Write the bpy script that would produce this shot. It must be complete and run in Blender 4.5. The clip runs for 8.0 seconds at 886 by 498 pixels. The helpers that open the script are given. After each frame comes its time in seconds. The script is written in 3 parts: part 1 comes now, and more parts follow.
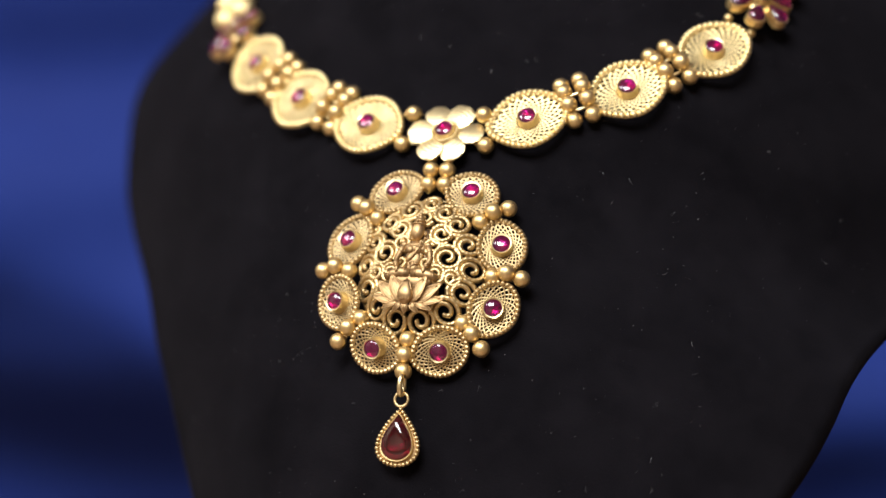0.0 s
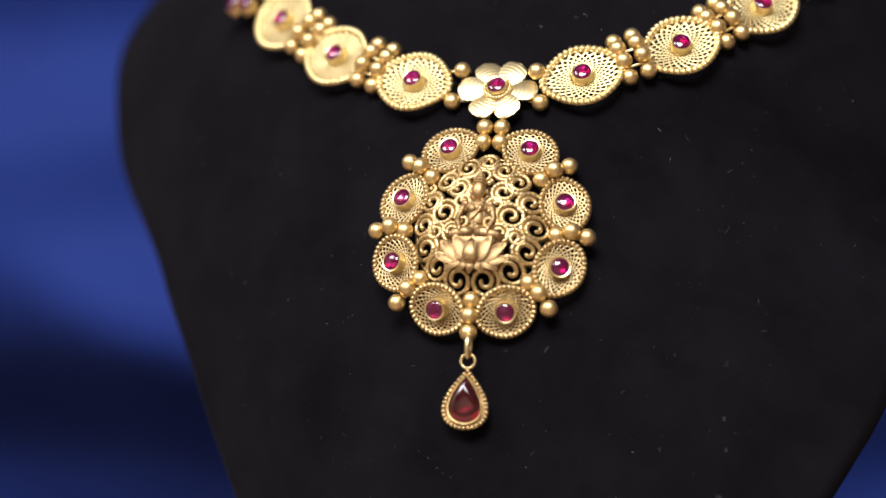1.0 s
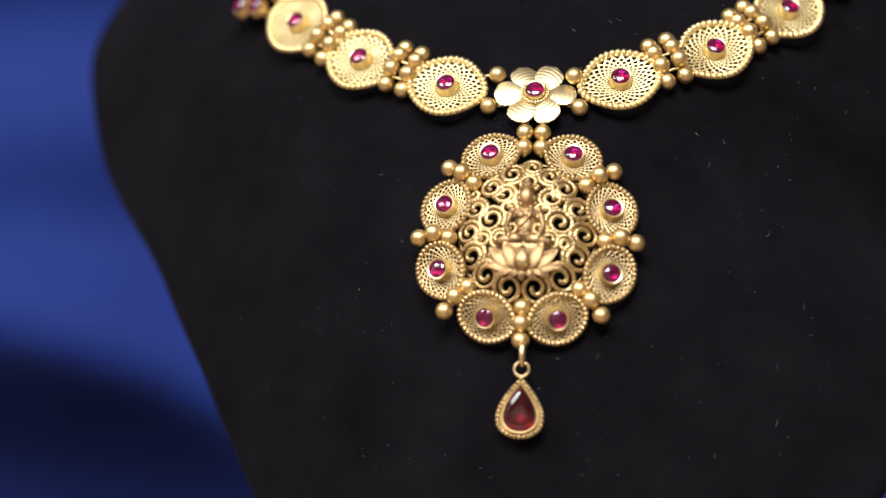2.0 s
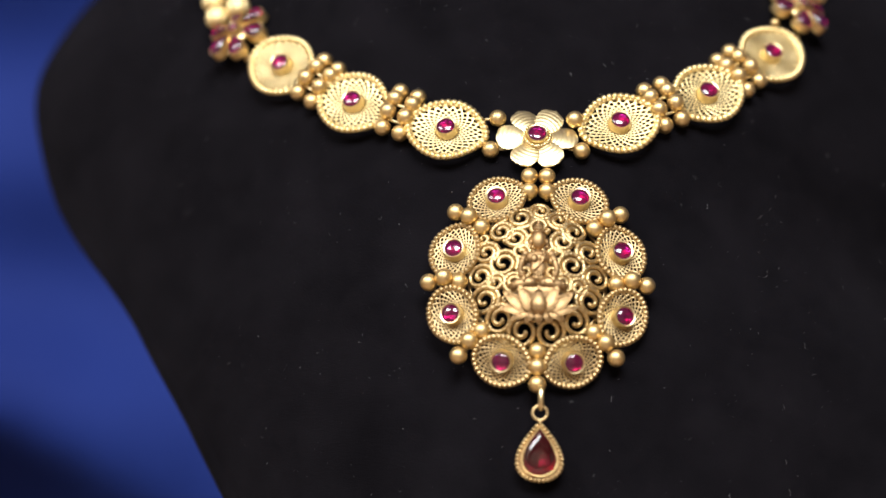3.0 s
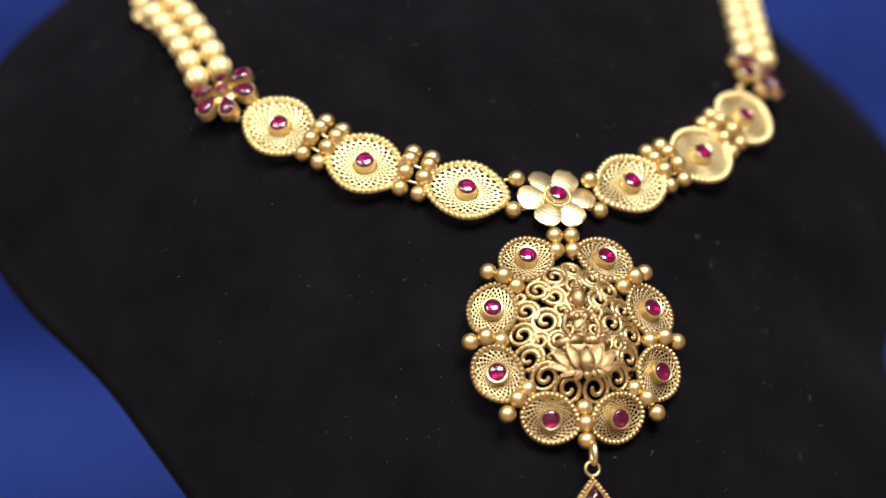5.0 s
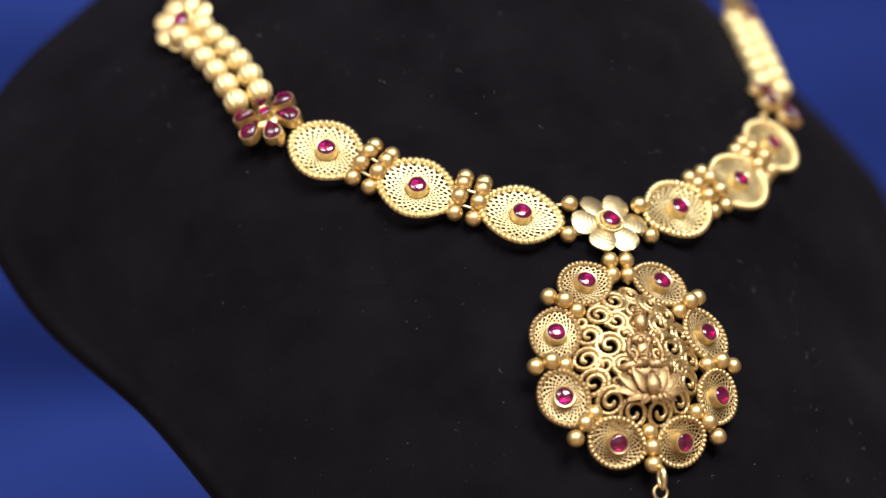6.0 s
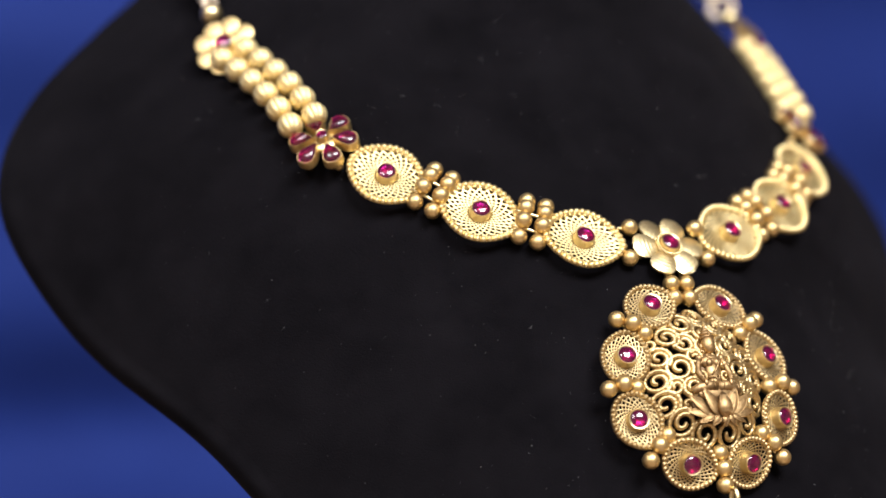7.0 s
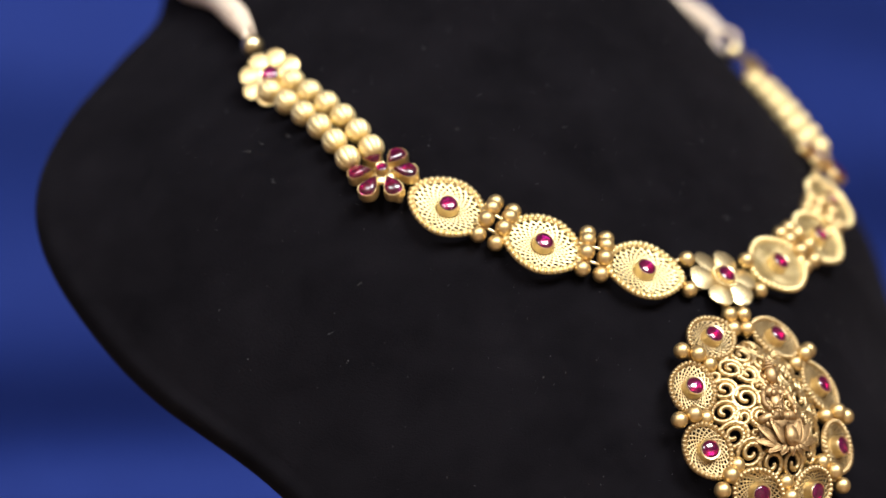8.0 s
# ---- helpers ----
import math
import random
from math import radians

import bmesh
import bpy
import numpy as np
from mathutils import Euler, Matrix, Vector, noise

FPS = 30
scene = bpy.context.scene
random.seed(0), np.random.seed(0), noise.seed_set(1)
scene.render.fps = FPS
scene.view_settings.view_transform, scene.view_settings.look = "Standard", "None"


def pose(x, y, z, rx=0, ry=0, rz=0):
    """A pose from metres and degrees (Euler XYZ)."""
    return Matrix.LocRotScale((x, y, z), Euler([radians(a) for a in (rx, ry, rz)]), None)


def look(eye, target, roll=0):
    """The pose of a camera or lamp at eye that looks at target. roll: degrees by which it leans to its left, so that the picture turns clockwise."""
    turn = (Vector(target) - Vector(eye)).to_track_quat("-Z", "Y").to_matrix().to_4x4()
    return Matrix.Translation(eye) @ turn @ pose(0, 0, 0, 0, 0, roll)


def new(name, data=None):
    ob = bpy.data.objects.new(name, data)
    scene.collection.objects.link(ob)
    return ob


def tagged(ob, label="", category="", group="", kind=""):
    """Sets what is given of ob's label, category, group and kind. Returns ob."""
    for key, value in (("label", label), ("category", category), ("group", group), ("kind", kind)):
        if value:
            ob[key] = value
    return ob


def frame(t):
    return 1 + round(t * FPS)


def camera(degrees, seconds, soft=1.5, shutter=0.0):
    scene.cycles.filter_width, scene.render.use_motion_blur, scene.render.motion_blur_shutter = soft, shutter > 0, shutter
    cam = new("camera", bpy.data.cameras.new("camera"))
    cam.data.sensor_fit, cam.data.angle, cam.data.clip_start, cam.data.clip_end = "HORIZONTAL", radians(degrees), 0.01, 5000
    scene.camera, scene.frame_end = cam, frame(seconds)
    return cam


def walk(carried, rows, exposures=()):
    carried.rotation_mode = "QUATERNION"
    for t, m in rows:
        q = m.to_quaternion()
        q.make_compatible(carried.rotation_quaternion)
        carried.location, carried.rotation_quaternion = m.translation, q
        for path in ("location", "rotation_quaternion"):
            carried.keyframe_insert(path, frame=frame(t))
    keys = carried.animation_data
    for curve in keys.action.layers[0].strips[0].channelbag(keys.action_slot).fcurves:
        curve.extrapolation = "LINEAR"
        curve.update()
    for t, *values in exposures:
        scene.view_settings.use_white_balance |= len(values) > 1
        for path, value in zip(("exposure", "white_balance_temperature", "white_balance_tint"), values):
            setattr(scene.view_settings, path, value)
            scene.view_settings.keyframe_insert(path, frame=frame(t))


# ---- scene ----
cam = camera(20.4, 8.0, soft=1.5)
cam.data.dof.use_dof = True
cam.data.dof.focus_distance = 0.435
cam.data.dof.aperture_fstop = 6.9
PATH = [
    (0, (0.1597, -0.4068, 0.8852), (0.0070, -0.0061, 0.8529), 0.52),
    (0.5, (0.1304, -0.4140, 0.8839), (0.0008, -0.0055, 0.8486), 0.52),
    (1, (0.1029, -0.4166, 0.8815), (-0.0059, -0.0022, 0.8450), 0.60),
    (2.5, (0.0161, -0.4254, 0.8864), (-0.0163, 0.0017, 0.8483), 0.77),
    (3, (-0.0133, -0.4261, 0.8868), (-0.0166, 0.0026, 0.8533), 0.90),
    (3.5, (-0.0438, -0.4246, 0.8861), (-0.0170, 0.0036, 0.8568), 0.97),
    (4, (-0.0713, -0.4208, 0.8850), (-0.0179, 0.0051, 0.8594), 1.02),
    (4.5, (-0.1002, -0.4183, 0.8833), (-0.0202, 0.0036, 0.8617), 1.00),
    (6, (-0.1819, -0.3929, 0.8739), (-0.0332, 0.0105, 0.8675), 1.16),
    (6.5, (-0.2096, -0.3820, 0.8730), (-0.0393, 0.0129, 0.8694), 1.11),
    (7, (-0.2334, -0.3712, 0.8722), (-0.0449, 0.0153, 0.8714), 1.07),
    (7.5, (-0.2585, -0.3583, 0.8719), (-0.0508, 0.0181, 0.8742), 0.96),
    (8, (-0.2809, -0.3459, 0.8725), (-0.0564, 0.0208, 0.8769), 0.90),
]
walk(cam, [(t, look(eye, target, roll)) for t, eye, target, roll in PATH])

# ---- world and lights ----
world = bpy.data.worlds.new("world")
scene.world = world
world.use_nodes = True
world.node_tree.nodes["Background"].inputs[0].default_value = (0.9, 0.95, 1.0, 1)
world.node_tree.nodes["Background"].inputs[1].default_value = 0.05
scene.view_settings.exposure = 0.0


def area_lamp(name, at, aim, sx, sy, watts, colour):
    data = bpy.data.lights.new(name, "AREA")
    data.shape, data.size, data.size_y, data.energy, data.color = "RECTANGLE", sx, sy, watts, colour
    ob = new(name, data)
    ob.matrix_world = look(at, aim)
    return ob


PANELS = [(0.0, -1.6, 106), (-1.75, -1.15, 54)]
PANEL = 1.15
for px, py, watts in PANELS:
    area_lamp("panel_lamp", (px, py, 2.47), (px, py, 0), PANEL, PANEL, watts, (0.97, 0.98, 1.0))

# ---- the chest's frame: x across, y up along the chest, z out of it, in millimetres ----
MM = 0.001
CHEST = pose(0, 0, 0.8485, 65)


def lerp_table(table, y):
    """A smooth curve through rows of (height, values...)."""
    y = min(max(y, table[0][0]), table[-1][0])
    i = 0
    while i < len(table) - 2 and y > table[i + 1][0]:
        i += 1
    (y0, *a), (y1, *b) = table[i], table[i + 1]
    yp, *p = table[max(i - 1, 0)]
    yn, *n = table[min(i + 2, len(table) - 1)]
    k, h = (y - y0) / (y1 - y0), y1 - y0
    out = []
    for pv, av, bv, nv in zip(p, a, b, n):
        ta = (bv - pv) / (y1 - yp) * h
        tb = (nv - av) / (yn - y0) * h
        out.append((2 * k**3 - 3 * k**2 + 1) * av + (k**3 - 2 * k**2 + k) * ta + (3 * k**2 - 2 * k**3) * bv + (k**3 - k**2) * tb)
    return out


# height along the chest, half width, depth of the edge, depth of the middle
BUST = [(-95, 14, -33, -27), (-70, 30, -33, -16), (-33, 52, -39, -6.4), (7, 73.5, -47, -3.6), (30, 89, -55, -3.8), (50, 97, -62, -4.2),
        (65, 99.5, -66, -6.2), (80, 95.5, -71, -11.5), (95, 86, -74, -16), (110, 72, -77, -19.5), (125, 58, -80, -23), (150, 50, -83, -27)]


def chest_z(x, y):
    half, edge, mid = lerp_table(BUST, y)
    half, edge = fuller(x - shift(y), y, half, edge)
    r = min(abs(x - shift(y)) / half, 1.0)
    return mid + (edge - mid) * r * r - turned(x, y)


def fuller(side, y, half, edge):
    """Low down the bust is wider and comes further forward, more so on one side."""
    if side <= 0:
        k = min(max((32 - y) / 38, 0.0), 1.0)
        k = k * k * (3 - 2 * k)
        return half + 1.5 * min(max((y - 5) / 30, 0.0), 1.0) + 3.0 * k, edge + 5 * k
    k = min(max((18 - y) / 50, 0.0), 1.0)
    k = k * k * (3 - 2 * k)
    q = min(max((24 - y) / 36, 0.0), 1.0)
    q = q * q * (3 - 2 * q)
    return half + k * (8.6 + 0.1 * max(-30 - y, 0.0)), edge + 19 * q


def shift(y):
    """The lower chest stands a little to one side."""
    return 2.0 * min(max((25 - y) / 40, 0.0), 1.0)


def turned(x, y):
    """One shoulder lies a little further back."""
    k = min(max((y - 30) / 36, 0.0), 1.0)
    q = min(max((x - 55) / 45, 0.0), 1.0)
    return 0.07 * max(x, 0.0) * k * k * (3 - 2 * k) * (1 - q * q * (3 - 2 * q))


def normal_at(x, y, e=2.5):
    return Vector((-(chest_z(x + e, y) - chest_z(x - e, y)) / (2 * e), -(chest_z(x, y + e) - chest_z(x, y - e)) / (2 * e), 1)).normalized()


def on_chest(x, y, lift=0.0, along=(1, 0), top=0.0, level=1.0, face=1.0):
    """A pose in the chest's frame, in millimetres: z away from the chest, x along the given way. top: how far above the chest
    the point that stands over x, y lies. level, face: below 1 it faces less up the chest's slope, or less to the side."""
    def facing(px, py):
        n = normal_at(px, py)
        return Vector((n.x * face, n.y * level, n.z)).normalized()

    n = facing(x, y)
    x, y = x - n.x * top, y - n.y * top
    n = facing(x, y)
    a = Vector((along[0], along[1], 0))
    a = (a - n * a.dot(n)).normalized()
    b = n.cross(a)
    m = Matrix((a, b, n)).transposed().to_4x4()
    m.translation = Vector((x, y, chest_z(x, y))) + n * lift
    return m


def mm(m):
    """The same pose with its place in metres."""
    m = m.copy()
    m.translation = m.translation * MM
    return m


# ---- materials ----
def material(name):
    m = bpy.data.materials.new(name)
    m.use_nodes = True
    nt = m.node_tree
    return m, nt, nt.nodes["Principled BSDF"]


def node(nt, kind, **values):
    n = nt.nodes.new(kind)
    for key, value in values.items():
        n.inputs[key.replace("_", " ")].default_value = value
    return n


def coords(nt):
    return nt.nodes.new("ShaderNodeTexCoord").outputs["Object"]


def noise_tex(nt, scale, detail=4.0, rough=0.6):
    n = node(nt, "ShaderNodeTexNoise", Scale=scale, Detail=detail, Roughness=rough)
    nt.links.new(coords(nt), n.inputs["Vector"])
    return n


def ramp(nt, source, stops):
    r = nt.nodes.new("ShaderNodeValToRGB")
    el = r.color_ramp.elements
    while len(el) < len(stops):
        el.new(0.5)
    for e, (p, c) in zip(el, stops):
        e.position, e.color = p, (*c, 1)
    nt.links.new(source, r.inputs[0])
    return r.outputs[0]


def bump(nt, bsdf, source, strength, distance):
    b = node(nt, "ShaderNodeBump", Strength=strength, Distance=distance)
    nt.links.new(source, b.inputs["Height"])
    nt.links.new(b.outputs[0], bsdf.inputs["Normal"])
    return b


def gold(name, light, dark, rough, grain=0.00004, scale=900):
    m, nt, b = material(name)
    n = noise_tex(nt, 260, 5, 0.65)
    col = ramp(nt, n.outputs["Fac"], [(0.3, dark), (0.62, light)])
    nt.links.new(col, b.inputs["Base Color"])
    b.inputs["Metallic"].default_value = 1.0
    r = noise_tex(nt, 1500, 3)
    mr = node(nt, "ShaderNodeMapRange")
    mr.inputs[3].default_value, mr.inputs[4].default_value = rough - 0.07, rough + 0.1
    nt.links.new(r.outputs["Fac"], mr.inputs[0])
    nt.links.new(mr.outputs[0], b.inputs["Roughness"])
    bump(nt, b, noise_tex(nt, scale, 4).outputs["Fac"], 0.5, grain)
    return m


GOLD = gold("gold", (0.90, 0.755, 0.44), (0.80, 0.635, 0.34), 0.31)
GOLD_WIRE = gold("filigree_gold", (0.95, 0.785, 0.425), (0.83, 0.65, 0.32), 0.41)
GOLD_DISC = gold("antique_filigree", (0.60, 0.455, 0.24), (0.42, 0.295, 0.145), 0.42, 0.00005, 1800)
GOLD_MATT = gold("matt_gold", (0.77, 0.58, 0.285), (0.65, 0.465, 0.21), 0.42, 0.00005, 2500)
GOLD_CAST = gold("antique_gold", (0.68, 0.515, 0.265), (0.43, 0.30, 0.145), 0.41, 0.00005, 1400)
GOLD_FIGURE = gold("tarnished_gold", (0.54, 0.365, 0.18), (0.24, 0.15, 0.072), 0.48, 0.00007, 1300)
GOLD_RIBBED = gold("ribbed_gold", (0.95, 0.80, 0.45), (0.86, 0.68, 0.34), 0.58)


def petal_gold():
    """Polished leaf with struck arcs."""
    m, nt, b = material("engraved_gold")
    b.inputs["Base Color"].default_value = (0.76, 0.62, 0.345, 1)
    b.inputs["Metallic"].default_value = 1.0
    b.inputs["Roughness"].default_value = 0.40
    w = node(nt, "ShaderNodeTexWave", Scale=430.0, Distortion=0.8, Detail=1.0)
    w.wave_type, w.rings_direction = "RINGS", "SPHERICAL"
    shift = node(nt, "ShaderNodeMapping")
    shift.inputs["Location"].default_value = (-0.0012, 0.0, 0)
    nt.links.new(coords(nt), shift.inputs[0])
    nt.links.new(shift.outputs[0], w.inputs["Vector"])
    bump(nt, b, w.outputs["Fac"], 0.45, 0.00006)
    return m


GOLD_PETAL = petal_gold()


def ruby(name, colour, rough=0.17):
    m, nt, b = material(name)
    n = noise_tex(nt, 420, 3)
    nt.links.new(ramp(nt, n.outputs["Fac"], [(0.3, [c * 0.8 for c in colour]), (0.7, colour)]), b.inputs["Base Color"])
    b.inputs["Roughness"].default_value = rough
    b.inputs["IOR"].default_value = 1.72
    b.inputs["Transmission Weight"].default_value = 0.92
    return m


RUBY = ruby("ruby", (0.46, 0.010, 0.235), 0.10)
PLUM = ruby("plum_ruby", (0.34, 0.008, 0.13), 0.15)
GARNET = ruby("deep_ruby", (0.20, 0.002, 0.024), 0.06)


def velvet():
    m, nt, b = material("black_velvet")
    n = noise_tex(nt, 55, 5, 0.7)
    nt.links.new(ramp(nt, n.outputs["Fac"], [(0.3, (0.0033, 0.0030, 0.0039)), (0.7, (0.0068, 0.0061, 0.0077))]), b.inputs["Base Color"])
    b.inputs["Roughness"].default_value = 0.95
    b.inputs["Specular IOR Level"].default_value = 0.02
    b.inputs["Sheen Weight"].default_value = 0.02
    b.inputs["Sheen Roughness"].default_value = 0.35
    b.inputs["Sheen Tint"].default_value = (1.0, 0.92, 0.95, 1)
    bump(nt, b, noise_tex(nt, 2600, 3, 0.8).outputs["Fac"], 0.6, 0.0002)
    return m


VELVET = velvet()


def satin():
    m, nt, b = material("blue_satin")
    n = noise_tex(nt, 9, 4)
    nt.links.new(ramp(nt, n.outputs["Fac"], [(0.3, (0.0085, 0.0205, 0.132)), (0.7, (0.0116, 0.0285, 0.171))]), b.inputs["Base Color"])
    b.inputs["Roughness"].default_value = 0.75
    b.inputs["Specular IOR Level"].default_value = 0.12
    bump(nt, b, noise_tex(nt, 900, 2).outputs["Fac"], 0.2, 0.0002)
    return m


SATIN = satin()


def plain(name, a, b_, rough, scale=6.0):
    m, nt, b = material(name)
    n = noise_tex(nt, scale, 5)
    nt.links.new(ramp(nt, n.outputs["Fac"], [(0.3, a), (0.7, b_)]), b.inputs["Base Color"])
    b.inputs["Roughness"].default_value = rough
    bump(nt, b, noise_tex(nt, scale * 30, 3).outputs["Fac"], 0.2, 0.001)
    return m


# unseen walls: brown chosen to warm what the gold mirrors
PAINT = plain("wall_paint", (0.31, 0.245, 0.18), (0.37, 0.30, 0.225), 0.8)
CEIL = plain("ceiling_paint", (0.72, 0.71, 0.68), (0.78, 0.77, 0.74), 0.9)
BOARDS = plain("floor_boards", (0.16, 0.10, 0.06), (0.24, 0.16, 0.10), 0.5, 3.0)
WOOD = plain("table_wood", (0.18, 0.10, 0.05), (0.27, 0.16, 0.09), 0.45, 5.0)
CORD = plain("thread_cord", (0.66, 0.51, 0.38), (0.80, 0.67, 0.52), 0.55, 500)
FLUFF = plain("lint", (0.28, 0.28, 0.29), (0.44, 0.44, 0.45), 0.9, 500)


def glow():
    m, nt, b = material("lit_diffuser")
    b.inputs["Emission Color"].default_value = (0.97, 0.98, 1.0, 1)
    b.inputs["Emission Strength"].default_value = 2.0
    return m


GLOW = glow()


# ---- mesh building, in millimetres ----
class Shape:
    def __init__(self):
        self.v, self.f = [], []

    def grid(self, rows, wrap=False, loop=False):
        """Faces between rows of points; wrap closes each row, loop joins the last row to the first."""
        base, n = len(self.v), len(rows[0])
        for row in rows:
            self.v += [tuple(p) for p in row]
        for i in range(len(rows) if loop else len(rows) - 1):
            k = (i + 1) % len(rows)
            for j in range(n if wrap else n - 1):
                j2 = (j + 1) % n
                self.f.append((base + i * n + j, base + i * n + j2, base + k * n + j2, base + k * n + j))
        return self

    def cap(self, row, flip=False):
        base = len(self.v)
        self.v += [tuple(p) for p in row]
        face = tuple(range(base, base + len(row)))
        self.f.append(face[::-1] if flip else face)
        return self

    def ball(self, c, r, seg=16, rings=9, turn=None):
        r = r if isinstance(r, tuple) else (r, r, r)
        rows = []
        for i in range(rings + 1):
            th = math.pi * (i / rings) * 0.9999 + 0.00005
            row = []
            for j in range(seg):
                p = Vector((r[0] * math.sin(th) * math.cos(math.tau * j / seg), r[1] * math.sin(th) * math.sin(math.tau * j / seg), -r[2] * math.cos(th)))
                row.append((turn @ p if turn else p) + Vector(c))
            rows.append(row)
        return self.grid(rows, wrap=True)

    def tube(self, path, radius, seg=6, closed=False, flat=1.0, up=None):
        path = [Vector(p) for p in path]
        n, rows = len(path), []
        for i, p in enumerate(path):
            a = path[(i + 1) % n] if closed else path[min(i + 1, n - 1)]
            b = path[i - 1] if closed else path[max(i - 1, 0)]
            t = (a - b).normalized()
            ref = up or (Vector((0, 0, 1)) if abs(t.z) < 0.9 else Vector((1, 0, 0)))
            s = t.cross(ref).normalized()
            u = s.cross(t)
            r = radius(i / max(n - 1, 1)) if callable(radius) else radius
            rows.append([p + s * (r * math.cos(math.tau * j / seg)) + u * (r * flat * math.sin(math.tau * j / seg)) for j in range(seg)])
        self.grid(rows, wrap=True, loop=closed)
        if not closed:
            self.cap(rows[0])
            self.cap(rows[-1], True)
        return self

    def leaf(self, base, tip, width, thick, up, seg=10, rings=9):
        """A plump pointed petal from base to tip."""
        base, tip = Vector(base), Vector(tip)
        t = tip - base
        s = t.cross(Vector(up)).normalized()
        u = s.cross(t).normalized()
        rows = []
        for i in range(rings + 1):
            k = min(max(i / rings, 0.004), 0.996)
            w = math.sin(math.pi * k ** 0.75) ** 0.9
            rows.append([base + t * k + u * (0.35 * thick * math.sin(math.pi * k)) + s * (width * w * math.cos(math.tau * j / seg))
                         + u * (thick * w * math.sin(math.tau * j / seg)) for j in range(seg)])
        return self.grid(rows, wrap=True)

    def mesh(self, name, smooth=True, angle=None):
        me = bpy.data.meshes.new(name)
        me.from_pydata([(x * MM, y * MM, z * MM) for x, y, z in self.v], [], self.f)
        me.polygons.foreach_set("use_smooth", [smooth] * len(me.polygons))
        me.update()
        bm = bmesh.new()
        bm.from_mesh(me)
        bmesh.ops.remove_doubles(bm, verts=bm.verts, dist=1e-7)
        bmesh.ops.recalc_face_normals(bm, faces=bm.faces)
        bm.to_mesh(me)
        bm.free()
        if angle:
            me.set_sharp_from_angle(angle=radians(angle))
        return me


def dressed(me, mat):
    me.materials.append(mat)
    return me


def part(name, me, parent, m=None, label=""):
    """Links mesh data as one object under a thing or a part; m in millimetres."""
    ob = new(name, me)
    ob.parent = parent
    ob.matrix_basis = mm(m) if m else Matrix()
    return tagged(ob, label)


def thing(name, m, label, category, kind=""):
    ob = new(name)
    ob.empty_display_size = 0.01
    ob.matrix_world = m
    return tagged(ob, label, category, kind=kind)


def box_mesh(name, sx, sy, sz, mat, bevel=0.0):
    """A box in metres, standing on its base."""
    bm = bmesh.new()
    bmesh.ops.create_cube(bm, size=1, matrix=Matrix.Translation((0, 0, sz / 2)) @ Matrix.Diagonal((sx, sy, sz, 1)))
    if bevel:
        bmesh.ops.bevel(bm, geom=bm.edges[:], offset=bevel, segments=2, affect="EDGES")
    me = bpy.data.meshes.new(name)
    bm.to_mesh(me)
    bm.free()
    return dressed(me, mat)


# ---- an unseen room, plain and closed, added for bounced light and reflections ----
def setting(name, sx, sy, sz, at, mat, label, category):
    ob = new(name, box_mesh(name, sx, sy, sz, mat))
    ob.location = at
    return tagged(ob, label, category, kind="structure")


setting("floor", 5, 5, 0.1, (0, -0.6, -0.1), BOARDS, "unseen dark brown boarded floor of the added room", "floor")
setting("ceiling", 5, 5, 0.1, (0, -0.6, 2.5), CEIL, "unseen plain white ceiling, added to close the room", "ceiling")
setting("unseen_wall_north", 5, 0.1, 2.5, (0, 1.95, 0), PAINT, "unseen plain brown wall, added for the gold to mirror", "wall")
setting("unseen_wall_south", 5, 0.1, 2.5, (0, -3.15, 0), PAINT, "unseen plain brown wall, added for the gold to mirror", "wall")
setting("unseen_wall_west", 0.1, 5, 2.5, (-2.55, -0.6, 0), PAINT, "unseen plain brown wall, added for the gold to mirror", "wall")
setting("unseen_wall_east", 0.1, 5, 2.5, (2.55, -0.6, 0), PAINT, "unseen plain brown wall, added for the gold to mirror", "wall")

for px, py, watts in PANELS:
    light = thing("ceiling_light", pose(px, py, 2.476), "square white ceiling light panel, switched on", "ceiling light")
    tagged(light, group="ceiling lights")
    f_me = box_mesh("frame", PANEL + 0.06, PANEL + 0.06, 0.012, CEIL, 0.003)
    ob = part("frame", f_me, light)
    ob.location = (0, 0, 0.012)
    ob = part("diffuser", box_mesh("diffuser", PANEL, PANEL, 0.012, GLOW, 0.002), light)
    ob.location = (0, 0, 0.002)

table = thing("table", pose(0, 0.0, 0), "brown wooden display table under the black bust", "table")
ob = part("tabletop", box_mesh("tabletop", 0.44, 0.36, 0.03, WOOD, 0.003), table)
ob.location = (0, 0, 0.7195)
leg_mesh = box_mesh("leg", 0.06, 0.06, 0.7195, WOOD, 0.003)
for lx in (-0.18, 0.18):
    for ly in (-0.14, 0.14):
        ob = part("leg", leg_mesh, table)
        ob.location = (lx, ly, 0)


# ---- the blue cloth, hung behind the table in soft level folds ----
# where the big fold of the cloth runs: across, height
FOLD = [(-750, 880), (-300, 822), (-230, 810), (-190, 796), (-150, 784), (-110, 756), (-70, 738), (0, 780), (40, 787), (750, 787)]


